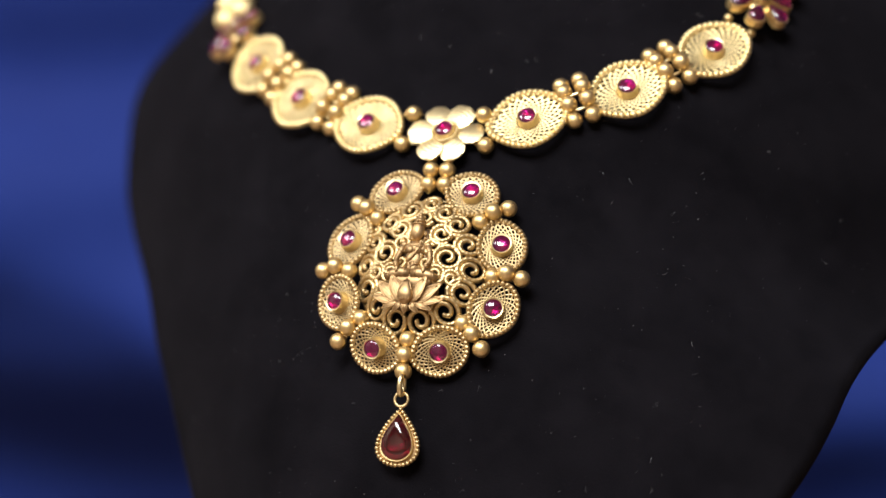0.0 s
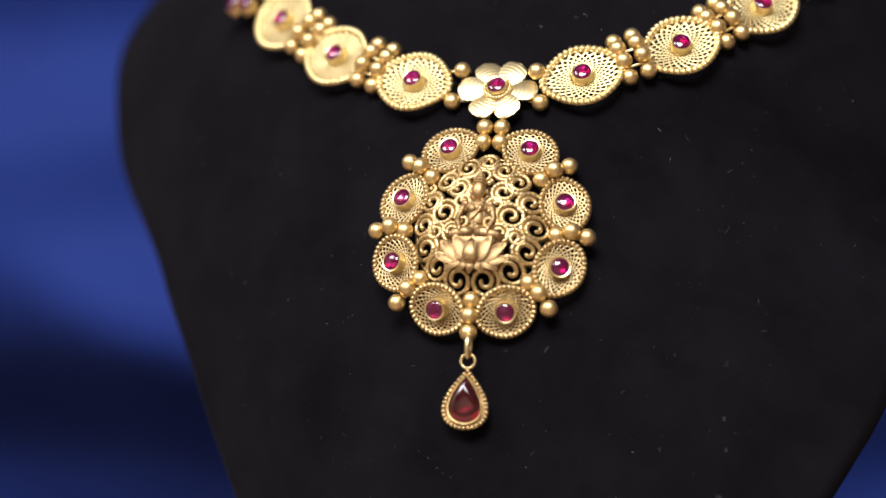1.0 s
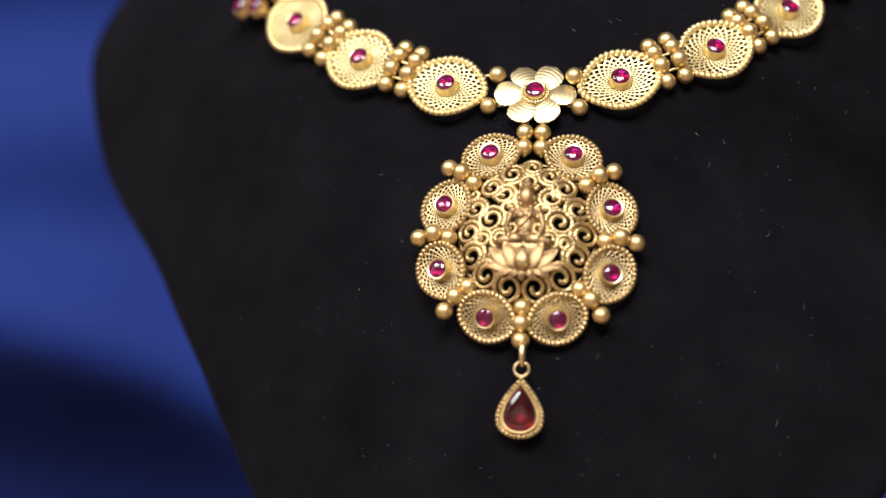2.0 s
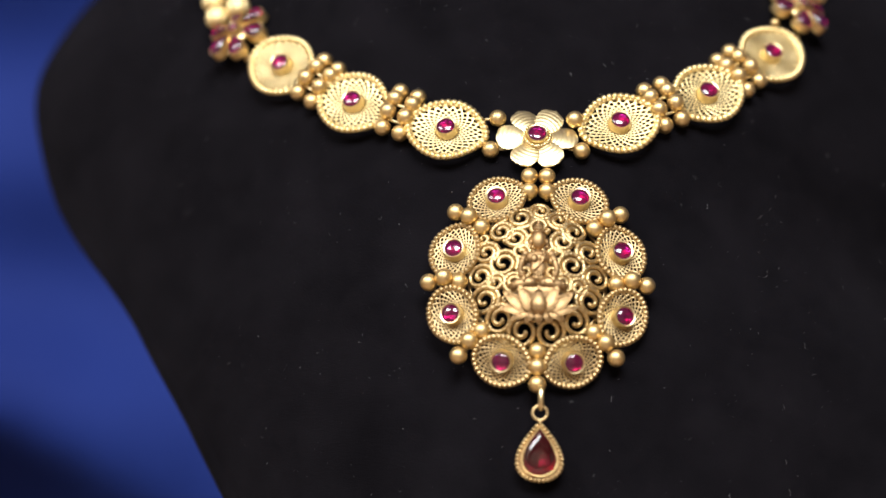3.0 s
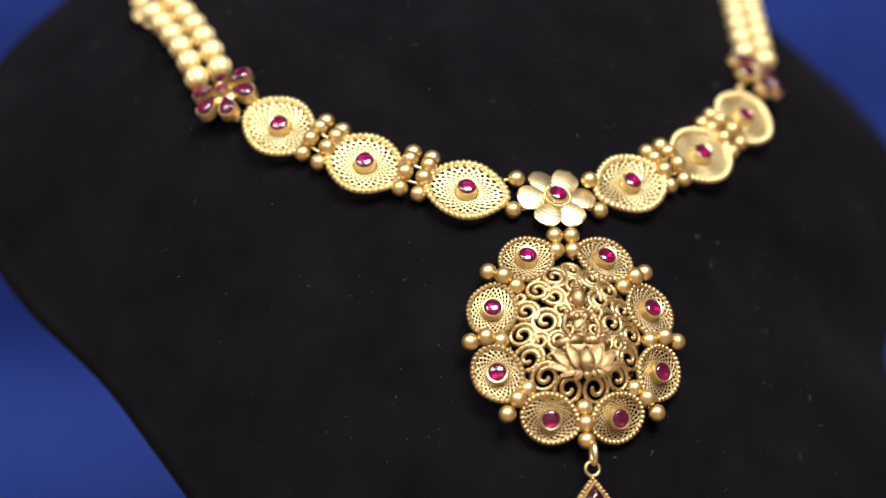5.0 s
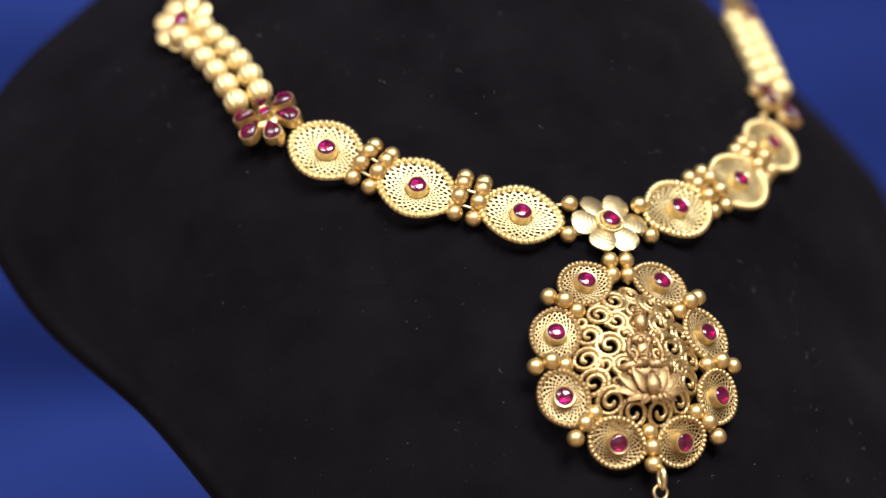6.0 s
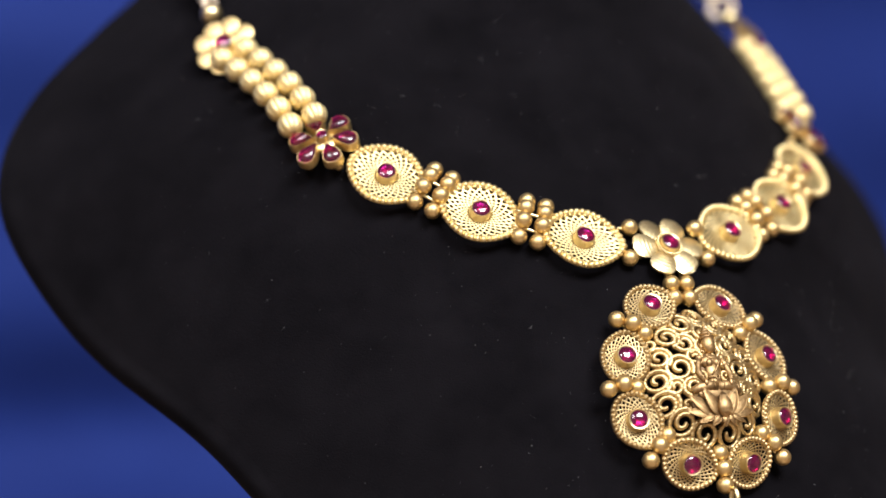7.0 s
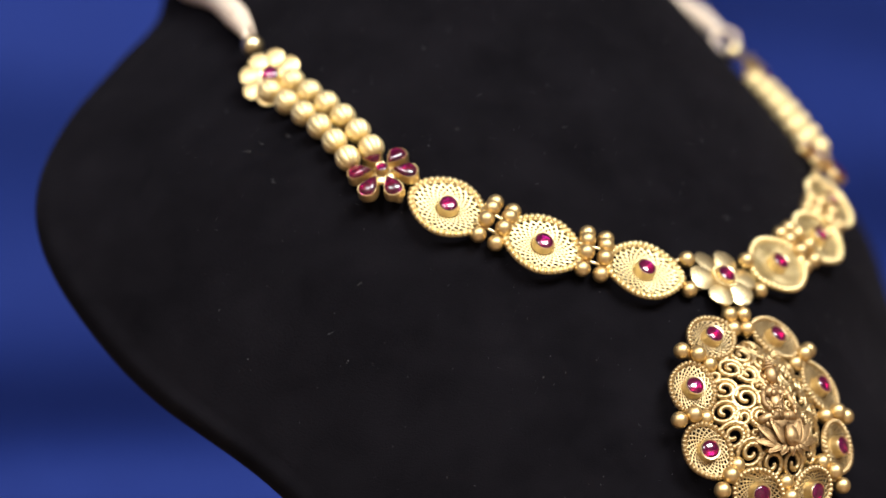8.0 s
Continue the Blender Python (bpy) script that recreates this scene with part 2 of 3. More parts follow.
def cloth():
    s = Shape()
    rows = []
    for i in range(161):
        z = 300 + 1450 * i / 160
        row = []
        for j in range(101):
            x = -750 + 1500 * j / 100
            lean = 14 * math.sin(x / 150 + 0.4) + 16 * noise.noise((x / 170, z / 260, 1.7)) - 0.06 * x
            g = (z - 796 - lean) / 70 * math.tau
            deep = 0.75 + 0.6 * noise.noise((x / 130, z / 110, 5.2))
            fold, = lerp_table(FOLD, x)
            roll = (z - fold - 0.5 * lean) / 24
            out = 20 * math.exp(-roll * roll) * (0.75 + 0.5 * noise.noise((x / 120, 2.0, 0.3))) - 6.6 * deep * math.sin(g) - 4.5 * math.sin(z / 31 + x / 83 + 1.0) + 14 * noise.noise((x / 210, z / 330, 9.4))
            # towards one side the cloth is tucked back under a fold
            tuck = min(max((-30 - x) / 70, 0.0), 1.0)
            out -= tuck * 0.70 * min(max(fold - 4 + 0.4 * lean - z, 0.0), 105.0)
            row.append((x, 325 - out, z))
        rows.append(row)
    s.grid(rows)
    ob = new("backdrop", dressed(s.mesh("backdrop"), SATIN))
    m = ob.modifiers.new("thickness", "SOLIDIFY")
    m.thickness, m.offset = 0.0012, 1.0
    return tagged(ob, "royal blue satin cloth hanging in soft folds behind the bust", "backdrop cloth", kind="structure")


cloth()

# ---- the bust ----
bust = thing("jewellery_bust", CHEST, "black velvet jewellery display bust leaning back on the table", "display bust")


def bust_front():
    s = Shape()
    rows, ys = [], [-95 + 245 * i / 98 for i in range(99)]
    for y in ys:
        half, edge, mid = lerp_table(BUST, y)
        row = []
        for j in range(73):
            r = -1 + 2 * j / 72
            r = math.copysign(1 - (1 - abs(r)) ** 1.15, r)
            h, e = fuller(r, y, half, edge)
            x = r * h + shift(y)
            row.append((x, y, mid + (e - mid) * r * r - turned(x, y)))
        off, back_off = shift(y), turned(half, y)
        wide, near = fuller(1, y, half, edge)
        # the covered edge rolls round to the back
        for k in range(1, 7):
            a = math.pi * k / 6
            row.append((off + wide + 1.6 * math.sin(a) * 1.2, y, near - back_off - 3.2 + 3.2 * math.cos(a)))
            row.insert(0, (off - fuller(-1, y, half, edge)[0] - 1.6 * math.sin(a) * 1.2, y, fuller(-1, y, half, edge)[1] - 3.2 + 3.2 * math.cos(a)))
        back = []
        for j in range(1, 24):
            r = 1 - 2 * j / 24
            h, e = fuller(r, y, half, edge)
            back.append((off + r * h * 0.98, y, e - 6.4 - back_off * max(r, 0) + 0.6 * (mid - e) * (1 - r * r)))
        rows.append(row + back)
    s.grid(rows, wrap=True)
    s.cap(rows[0])
    s.cap(rows[-1], True)
    return dressed(s.mesh("chest", angle=60), VELVET)


part("chest", bust_front(), bust)
# the strut that holds it from behind
strut = Shape()
foot = CHEST.inverted() @ Vector((0, 0.125, 0.7505)) / MM
top = Vector((0, 78, -60))
side = Vector((16, 0, 0))
d = (foot - top).normalized().cross(Vector((1, 0, 0))) * 1.5
rows = []
for k in range(9):
    p = top + (foot - top) * (k / 8)
    w = side * (0.6 + 0.5 * k / 8)
    rows.append([p - w - d, p + w - d, p + w + d, p - w + d])
strut.grid(rows, wrap=True).cap(rows[0]).cap(rows[-1], True)
part("strut", dressed(strut.mesh("strut", smooth=False), VELVET), bust, label="black covered back strut")


# ---- shared pieces of the jewellery ----
def outline(a, b, point, n, tip=0.0):
    """A pointed oval; tip: how much sharper one end is than the other."""
    pts = []
    for i in range(n):
        t = math.tau * i / n
        c, si = math.cos(t), math.sin(t)
        p = point * (1 + tip * c)
        pts.append((a * c * (1 + 0.10 * p * c * c), b * si * (1 - 0.55 * p * c * c)))
    return pts


def lattice_mesh(name, a, b, point, tip, inner, spirals, dish, wire, mat):
    """Two families of spiral wires crossing to leave diamond holes, dished towards the middle."""
    s = Shape()
    fine = 360
    out = outline(a, b, point, fine, tip)

    def at(k, phi, lift=0.0):
        ox, oy = out[int(round(phi / math.tau * fine)) % fine]
        ix, iy = inner * math.cos(phi), inner * math.sin(phi)
        return Vector((ix + (ox - ix) * k, iy + (oy - iy) * k, dish * k * k + lift))

    for way in (1, -1):
        for i in range(spirals):
            p0 = math.tau * i / spirals
            path = [at(k / 11, p0 + way * 0.80 * math.log(1 + 2.4 * k / 11), 0.012 * way) for k in range(12)]
            s.tube(path, lambda k: wire * (0.36 + 0.72 * k), seg=8, flat=0.36, up=Vector((0, 0, 1)))
    s.tube([at(0.93, math.tau * j / 60) for j in range(60)], wire * 1.5, seg=5, closed=True)
    return dressed(s.mesh(name), mat)


def band_mesh(name, a, b, point, tip, dish, inner, mat):
    """The plain band that carries the border, and the collar under the stone's setting."""
    s = Shape()
    s.tube([(x, y, dish - 0.25) for x, y in outline(a, b, point, 72, tip)], 0.44, seg=6, closed=True)
    s.grid([[(r * math.cos(math.tau * j / 48), r * math.sin(math.tau * j / 48), z) for j in range(48)] for r, z in ((inner * 0.5, -0.2), (inner * 1.05, -0.12), (inner * 1.05, -0.3), (inner * 0.5, -0.35))], wrap=True)
    return dressed(s.mesh(name), mat)


def rim_mesh(name, a, b, point, tip, count, r, dish, mat):
    """A border of small grains set side by side."""
    s = Shape()
    out = outline(a, b, point, 720, tip)
    run = [0.0]
    for i in range(720):
        p, q = out[i], out[(i + 1) % 720]
        run.append(run[-1] + math.hypot(q[0] - p[0], q[1] - p[1]))
    k = 0
    for i in range(count):
        want = run[-1] * i / count
        while run[k + 1] < want:
            k += 1
        p, q = out[k % 720], out[(k + 1) % 720]
        turn = Matrix.Rotation(math.atan2(q[1] - p[1], q[0] - p[0]) + 0.35, 3, "Z")
        s.ball((p[0], p[1], dish + 0.08), (run[-1] / count * 0.60, r * 1.1, r * 0.95), 8, 5, turn)
    return dressed(s.mesh(name), mat)


def bezel_mesh(name, r, h, lip=0.28):
    s = Shape()
    prof = [(r * 1.06, -h), (r * 1.0, -h * 0.7), (r * 0.98, -0.15), (r * 0.96, 0.10), (r - 0.14, 0.22), (r - lip, 0.16), (r - lip - 0.05, -0.35), (r * 0.5, -0.7), (0.02, -0.75)]
    s.grid([[(p * math.cos(math.tau * j / 36), p * math.sin(math.tau * j / 36), z) for j in range(36)] for p, z in prof], wrap=True)
    return dressed(s.mesh(name, angle=50), GOLD)


def cabochon_mesh(name, r, h, mat, base=-0.30):
    s = Shape()
    prof = [(0.02, base), (r * 0.92, base), (r, base + 0.15)] + [(r * math.cos(a), base + 0.15 + h * math.sin(a)) for a in [math.pi / 2 * k / 10 for k in range(1, 10)]] + [(0.01, base + 0.15 + h)]
    s.grid([[(p * math.cos(math.tau * j / 36), p * math.sin(math.tau * j / 36), z) for j in range(36)] for p, z in prof], wrap=True)
    return dressed(s.mesh(name, angle=40), mat)


def bead_mesh(name, r, mat=None):
    s = Shape()
    s.ball((0, 0, 0), r, 24, 14)
    return dressed(s.mesh(name), mat or GOLD_MATT)


def tear(n, w, h):
    """A drop with its point up, about its own middle."""
    pts = []
    for i in range(n):
        t = math.tau * i / n
        k = math.sin(t / 2)
        pts.append((w * math.sin(t) * k ** 1.15 * 1.14, h * math.cos(t)))
    return pts


def stack(rings):
    """Closed loops one above another, given as (points, z)."""
    return [[(x, y, z) for x, y in pts] for pts, z in rings]


def tear_setting(w, h, depth, mat, dome=0.30):
    """Bezel and domed stone of a drop-shaped setting."""
    n = 48
    def grow(d):
        return tear(n, w + d, h + d * 1.15)

    s = Shape()
    s.grid(stack([(grow(0.30), -depth), (grow(0.22), -0.1), (grow(0.12), 0.22), (grow(-0.06), 0.20), (grow(-0.16), -0.25), (tear(n, w * 0.4, h * 0.4), -0.5), (tear(n, 0.01, 0.01), -0.5)]), wrap=True)
    s.cap([(x, y, -depth) for x, y in grow(0.30)])
    bez = dressed(s.mesh("bezel", angle=50), GOLD_MATT)
    s = Shape()
    rows = [(tear(n, w * 0.9, h * 0.9), -0.42), (tear(n, w - 0.06, h - 0.06), -0.2)]
    for k in range(1, 9):
        a = math.pi / 2 * k / 9
        c = math.cos(a) ** 0.8
        rows.append((tear(n, (w - 0.06) * c, (h - 0.06) * c), -0.2 + dome * w * math.sin(a) + 0.25))
    rows.append((tear(n, 0.01, 0.01), -0.2 + dome * w + 0.27))
    s.grid(stack(rows), wrap=True)
    s.cap([(x, y, -0.42) for x, y in rows[0][0]])
    return bez, dressed(s.mesh("stone", angle=50), mat)


BEAD = bead_mesh("bead", 1.55)
END_BALL = bead_mesh("end_ball", 2.15, GOLD)
SMALL_BEAD = bead_mesh("small_bead", 0.85)
LINK = lattice_mesh("link_lattice", 6.9, 5.65, 0.36, 0.45, 2.0, 25, 0.35, 0.20, GOLD_WIRE)
LINK_RIM = rim_mesh("link_rim", 7.05, 5.85, 0.36, 0.45, 38, 0.66, 0.35, GOLD_WIRE)
LINK_BAND = band_mesh("link_band", 7.1, 5.9, 0.36, 0.45, 0.35, 1.75, GOLD_WIRE)
LINK_BEZEL = bezel_mesh("link_bezel", 1.92, 1.6)
LINK_STONE = cabochon_mesh("link_stone", 1.60, 0.54, RUBY)
DISC = lattice_mesh("disc_lattice", 4.9, 4.1, 0.18, 0.9, 1.95, 21, 0.3, 0.175, GOLD_DISC)
DISC_RIM = rim_mesh("disc_rim", 5.0, 4.2, 0.18, 0.9, 34, 0.50, 0.3, GOLD_DISC)
DISC_BAND = band_mesh("disc_band", 5.05, 4.25, 0.18, 0.9, 0.3, 1.95, GOLD_DISC)
DISC_BEZEL = bezel_mesh("disc_bezel", 1.95, 1.6, 0.34)
DISC_STONE = cabochon_mesh("disc_stone", 1.54, 0.54, RUBY)


def pin(parent, a, b, r=0.28):
    s = Shape()
    s.tube([Vector(a) + (Vector(b) - Vector(a)) * k / 4 for k in range(5)], r, seg=8)
    return part("pin", dressed(s.mesh("pin"), GOLD), parent)


# ---- the necklace ----
necklace = thing("necklace", CHEST, "antique gold filigree necklace set with rubies, lying on black velvet", "necklace")


def disc_link(x, y, along, flip=1, lift=1.3):
    m = on_chest(x, y, lift, along, top=3.0, face=0.95 if x < 0 else 0.75)
    # each link leans back about its stone, its upper edge nearer the velvet
    m = m @ Matrix.Translation((0, 0, 1.8)) @ Matrix.Rotation(radians(-11), 4, "X") @ Matrix.Translation((0, 0, -1.8))
    if flip < 0:
        m = m @ Matrix.Rotation(math.pi, 4, "Z")
    link = part("filigree_link", LINK_BAND, necklace, m, "openwork oval gold wire link")
    tagged(part("wire_net", LINK, link), kind="stuff")
    tagged(part("grained_rim", LINK_RIM, link), kind="stuff")
    part("bezel", LINK_BEZEL, link, Matrix.Translation((0, 0, 1.5)))
    part("ruby", LINK_STONE, link, Matrix.Translation((0, 0, 1.55)), "round polished pink ruby")
    return m


def cluster(x, y, along):
    """Two columns of four beads that bend over the chain, joined by pins."""
    m = on_chest(x, y, 2.6, along, top=2.4, face=0.75)
    rows = [(-3.45, -0.8), (-0.45, 0.15), (2.45, -0.6), (4.25, -1.6)]
    for cx in (-1.78, 1.78):
        for v, z in rows:
            part("bead", BEAD, necklace, m @ Matrix.Translation((cx, v, z)))
    for v, z in ((-1.7, -0.6), (1.4, -0.6)):
        pin(necklace, m @ Vector((-3.6, v, z)), m @ Vector((3.6, v, z)))


CHAIN = [[(-16.6, 29.9), (-33.9, 37.1), (-47.9, 47.4), (-56.6, 56.1), (-64.7, 84.2)],
         [(14.8, 31.5), (31.3, 39.9), (44.3, 51.6), (50.2, 63.4), (57.0, 93.6)]]


def kundan_flower(x, y, along):
    """Six drop-shaped rubies round a small one."""
    m = on_chest(x, y, 2.9, along, top=2.9, level=0.9, face=0.8)
    m = m @ Matrix.Rotation(radians(18), 4, "Y")
    flower = part("ruby_flower", dressed(Shape().ball((0, 0, -0.6), (2.6, 2.6, 0.8), 20, 8).mesh("ruby_flower"), GOLD), necklace, m, "six-petalled gold flower with drop-shaped rubies")
    for i in range(6):
        t = Matrix.Rotation(math.tau * (i + 0.5) / 6, 4, "Z") @ Matrix.Translation((0, -4.1, 0.3)) @ Matrix.Rotation(radians(8), 4, "X")
        part("petal", PETAL_BEZEL, flower, t)
        part("petal_stone", PETAL_STONE, flower, t @ Matrix.Translation((0, 0, 0.05)), "drop-shaped plum-red ruby")
    t = Matrix.Translation((0, 0, 1.5)) @ Matrix.Scale(0.62, 4)
    part("bezel", LINK_BEZEL, flower, t)
    part("ruby", LINK_STONE, flower, t)


PETAL_BEZEL, PETAL_STONE = tear_setting(1.95, 2.3, 1.5, PLUM, 0.48)


def ribbed_mesh():
    s = Shape()
    rows = []
    for i in range(41):
        th = math.pi * (0.07 + 0.86 * i / 40)
        row = []
        for j in range(90):
            ph = math.tau * j / 90
            notch = 0.035 * (0.5 + 0.5 * math.sin(th * 26 + 1.5 * math.sin(ph * 9)))
            r = 2.4 * math.sin(th) ** 0.75 * (1 - (0.10 * (0.5 + 0.5 * math.cos(ph * 9)) ** 5 + notch) * math.sin(th))
            row.append((-2.2 * math.cos(th), r * math.cos(ph), r * math.sin(ph)))
        rows.append(row)
    s.grid(rows, wrap=True).cap(rows[0]).cap(rows[-1], True)
    return dressed(s.mesh("ribbed_bead", angle=70), GOLD_RIBBED)


RIBBED = ribbed_mesh()


def petal_ring(reach, wide, long, lift, arch, name, mat):
    """One rounded leaf of a flower, lying along x, for turning round its middle."""
    s = Shape()
    rows = []
    for i in range(13):
        k = i / 12
        half = wide * math.sqrt(max(1 - ((2 * k - 1.0) / 1.01) ** 2, 0.0)) ** 0.85 * (0.72 + 0.32 * k) * (1 - 0.05 * (k > 0.99))
        row = []
        for j in range(11):
            q = -1 + 2 * j / 10
            row.append((reach - long + 2 * long * k, half * q, lift + arch * (1 - 0.8 * q * q) * math.sin(math.pi * (0.15 + 0.75 * k))))
        rows.append(row)
    s.grid(rows)
    s.grid([[(x, y, z - 0.35) for x, y, z in row] for row in rows])
    edge = [r[0] for r in rows] + rows[-1][1:] + [r[-1] for r in rows[::-1][1:]] + rows[0][::-1][1:-1]
    s.grid([edge, [(x, y, z - 0.35) for x, y, z in edge]], wrap=True)
    return dressed(s.mesh(name, angle=50), mat)


LEAF = petal_ring(4.45, 2.75, 2.75, 0.0, 0.5, "leaf", GOLD_PETAL)
SMALL_LEAF = petal_ring(4.1, 2.0, 1.9, 0.0, 0.3, "small_leaf", GOLD_MATT)


def leaf_flower(x, y, lift, along, leaf, count, start, label, rope, level=1.0, face=0.85):
    m = on_chest(x, y, lift, along, top=1.6, level=level, face=face)
    if rope:
        m = m @ Matrix.Rotation(radians(-13), 4, "X")
    flower = part("gold_flower", dressed(Shape().ball((0, 0, -0.6), (4.2, 4.2, 0.6), 24, 8).mesh("gold_flower"), GOLD), necklace, m, label)
    for i in range(count):
        part("leaf", leaf, flower, Matrix.Rotation(start + math.tau * i / count, 4, "Z") @ Matrix.Translation((-0.45 if rope and i % 3 else 0.1, 0, 0.12 * (i % 2))) @ Matrix.Rotation(radians((-7, 4, 9)[i % 3] if rope else 0), 4, "X"))
    if rope:
        s = Shape()
        for i in range(26):
            a = math.tau * i / 26
            s.ball((2.35 * math.cos(a), 2.35 * math.sin(a), 0.75), (0.30, 0.40, 0.34), 8, 6, Matrix.Rotation(a + 0.5, 3, "Z"))
        s.grid([[(r * math.cos(math.tau * j / 30), r * math.sin(math.tau * j / 30), z) for j in range(30)] for r, z in ((2.5, 0.2), (2.35, 0.5), (1.6, 0.6))], wrap=True)
        part("rope_ring", dressed(s.mesh("rope_ring"), GOLD), flower)
    t = Matrix.Translation((0, 0, 1.45))
    part("bezel", LINK_BEZEL, flower, t)
    part("ruby", LINK_STONE, flower, t, "round polished pink ruby")


def way(p, q):
    return (q[0] - p[0], q[1] - p[1])


for sign, pts in zip((-1, 1), CHAIN):
    turn = 1 if sign > 0 else -1
    alongs = []
    for i in range(3):
        prev = pts[i - 1] if i else (0, 27.5)
        nxt = pts[i + 1]
        w = way(prev, nxt if i < 2 else Vector(pts[2]).lerp(nxt, 0.25))
        alongs.append((w[0] * turn, w[1] * turn))
        disc_link(*pts[i], alongs[-1], flip=-turn)
    for i in range(2):
        p, q = pts[i], pts[i + 1]
        k = 0.5
        w = way(p, q)
        cluster(p[0] + w[0] * k, p[1] + w[1] * k, (w[0] * turn, w[1] * turn))
    p, q, g = pts[2], pts[3], pts[4]
    w = way(q, g)
    u = Vector(w).normalized()
    v = Vector((-u.y, u.x))
    kundan_flower(*q, (u.x, u.y))
    side = Vector(way(p, q)).normalized()
    across = Vector((-side.y, side.x))
    for e in (-2.3, 2.3):
        c = Vector(p) + side * 7.3 + across * e
        part("bead", SMALL_BEAD, necklace, on_chest(c.x, c.y, 1.3, top=2.0))
    # two strands of ribbed beads, bowed outward a little
    full = (Vector(g) - Vector(q)).length
    count = 6
    for i in range(count):
        k = (5.2 + (full - 8.6) * i / (count - 1)) / full
        bow = -0.4 * math.sin(math.pi * k)
        c = Vector(q) + (Vector(g) - Vector(q)) * k + v * (bow * (-turn))
        m = on_chest(c.x, c.y, 2.35, (u.x, u.y), top=0.4, face=0.5 if sign > 0 else 0.9)
        for e in (-2.4, 2.4):
            part("ribbed_bead", RIBBED, necklace, m @ Matrix.Translation((0, e, 0)))
    leaf_flower(*g, 3.6 if sign > 0 else 3.2, (u.x, u.y), SMALL_LEAF, 8, 0.2, "eight-petalled gold flower with a pink stone", False, 0.1, 0.5 if sign > 0 else 0.85)
    u = Vector((-turn * 0.06, 1.0))
    c = Vector(g) + u * 8.8
    part("bead", END_BALL, necklace, on_chest(c.x, c.y, 4.2 if sign > 0 else 3.6, top=1.6), "polished gold ball above the flower")
    # end loop and the thread-wrapped cord that goes round the neck
    c2 = c + u * 3.0 - Vector((0.4 * turn, 0))
    m = on_chest(c2.x, c2.y, 4.8 if sign > 0 else 2.8, (u.x, u.y), top=1.6)
    s = Shape()
    s.tube([(2.5 * math.cos(math.tau * j / 24), 0, 2.5 * math.sin(math.tau * j / 24) + 0.3) for j in range(24)], 0.75, seg=10, closed=True, up=Vector((0, 1, 0)))
    part("end_loop", dressed(s.mesh("end_loop"), CORD), necklace, m)
    path = []
    for j in range(16):
        k = j / 15
        q2 = c2 + Vector((-turn * 0.18, 1.0)) * (1.6 + 34 * k)
        path.append(on_chest(q2.x, q2.y, 5.8 + 7 * k if sign > 0 else 2.9, top=1.8).translation)
    s = Shape()
    s.tube(path, lambda k: 1.5 + 1.1 * min(k * 5, 1) + 0.08 * math.sin(k * 90), seg=14)
    part("cord", dressed(s.mesh("cord"), CORD), necklace, None, "pale gold thread-wrapped cord")

leaf_flower(-0.2, 27.6, 1.5, (1, 0.0), LEAF, 6, 0.0, "six-petalled engraved gold flower with a ruby centre", True)
for bx, by in ((-7.1, 31.4), (6.4, 31.4), (-8.3, 25.3), (7.6, 25.3)):
    part("bead", BEAD, necklace, on_chest(bx, by, 1.6))
for by in (31.2, 25.4):
    for xa, xb in ((-9.4, -5.6), (5.4, 9.0)):
        pin(necklace, on_chest(xa, by + 0.2, 1.4).translation, on_chest(xb, by + 0.2, 1.0).translation)

# ---- the pendant ----
pendant = thing("pendant", CHEST, "round gold filigree pendant with rubies and a seated figurine", "pendant")
BASE = -1.6


def ring_disc(x, y, turn_deg):
    out = Vector((x, y)).normalized()
    x, y = x - out.x * 0.35, y - out.y * 0.35
    m = Matrix.Translation((x, y, BASE)) @ Matrix.Rotation(math.atan2(out.y, out.x) + math.pi / 2 + radians(turn_deg), 4, "Z")
    m = m @ Matrix.Rotation(radians((13 if y > -5 else 19 if y > -10 else 27) * (1 if turn_deg < 90 else -1)), 4, "X")
    disc = part("filigree_disc", DISC_BAND, pendant, m, "openwork gold wire disc")
    tagged(part("wire_net", DISC, disc), kind="stuff")
    tagged(part("grained_rim", DISC_RIM, disc), kind="stuff")
    part("bezel", DISC_BEZEL, disc, Matrix.Translation((0, 0, 1.45)))
    part("ruby", DISC_STONE, disc, Matrix.Translation((0, 0, 1.50)), "round polished ruby")


for x, y, e in ((7.4, 15.6, 0), (14.8, 5.6, 0), (15.0, -6.4, 180), (6.2, -14.8, 180)):
    ring_disc(x, y, e)
    ring_disc(-x, y, 180 - e)

for sx in (-1, 1):
    for trio in (((14.5, 12.9, -1.2), (12.2, 11.7, 0.2), (9.9, 9.9, -0.4)), ((19.0, -0.3, -1.2), (16.4, 0.3, 0.0), (13.7, -0.3, -0.6)), ((13.6, -13.6, -1.2), (11.8, -11.2, -0.1), (9.7, -9.3, -0.4))):
        for bx, by, bz in trio:
            part("bead", BEAD, pendant, Matrix.Translation((sx * bx, by, bz - 0.5)))
        pin(pendant, (sx * trio[0][0], trio[0][1], -2.1), (sx * trio[2][0], trio[2][1], -2.1), 0.5)
for by, bz in ((-12.9, -0.7), (-15.8, -0.4), (-18.7, -1.2)):
    part("bead", BEAD, pendant, Matrix.Translation((0, by, bz)))
pin(pendant, (0, -12, -1.9), (0, -19.2, -1.9), 0.5)
for bx, by in ((-1.55, 20.0), (1.55, 20.0), (-1.55, 17.2), (1.55, 17.2)):
    part("bead", BEAD, pendant, Matrix.Translation((bx, by, -1.7)))
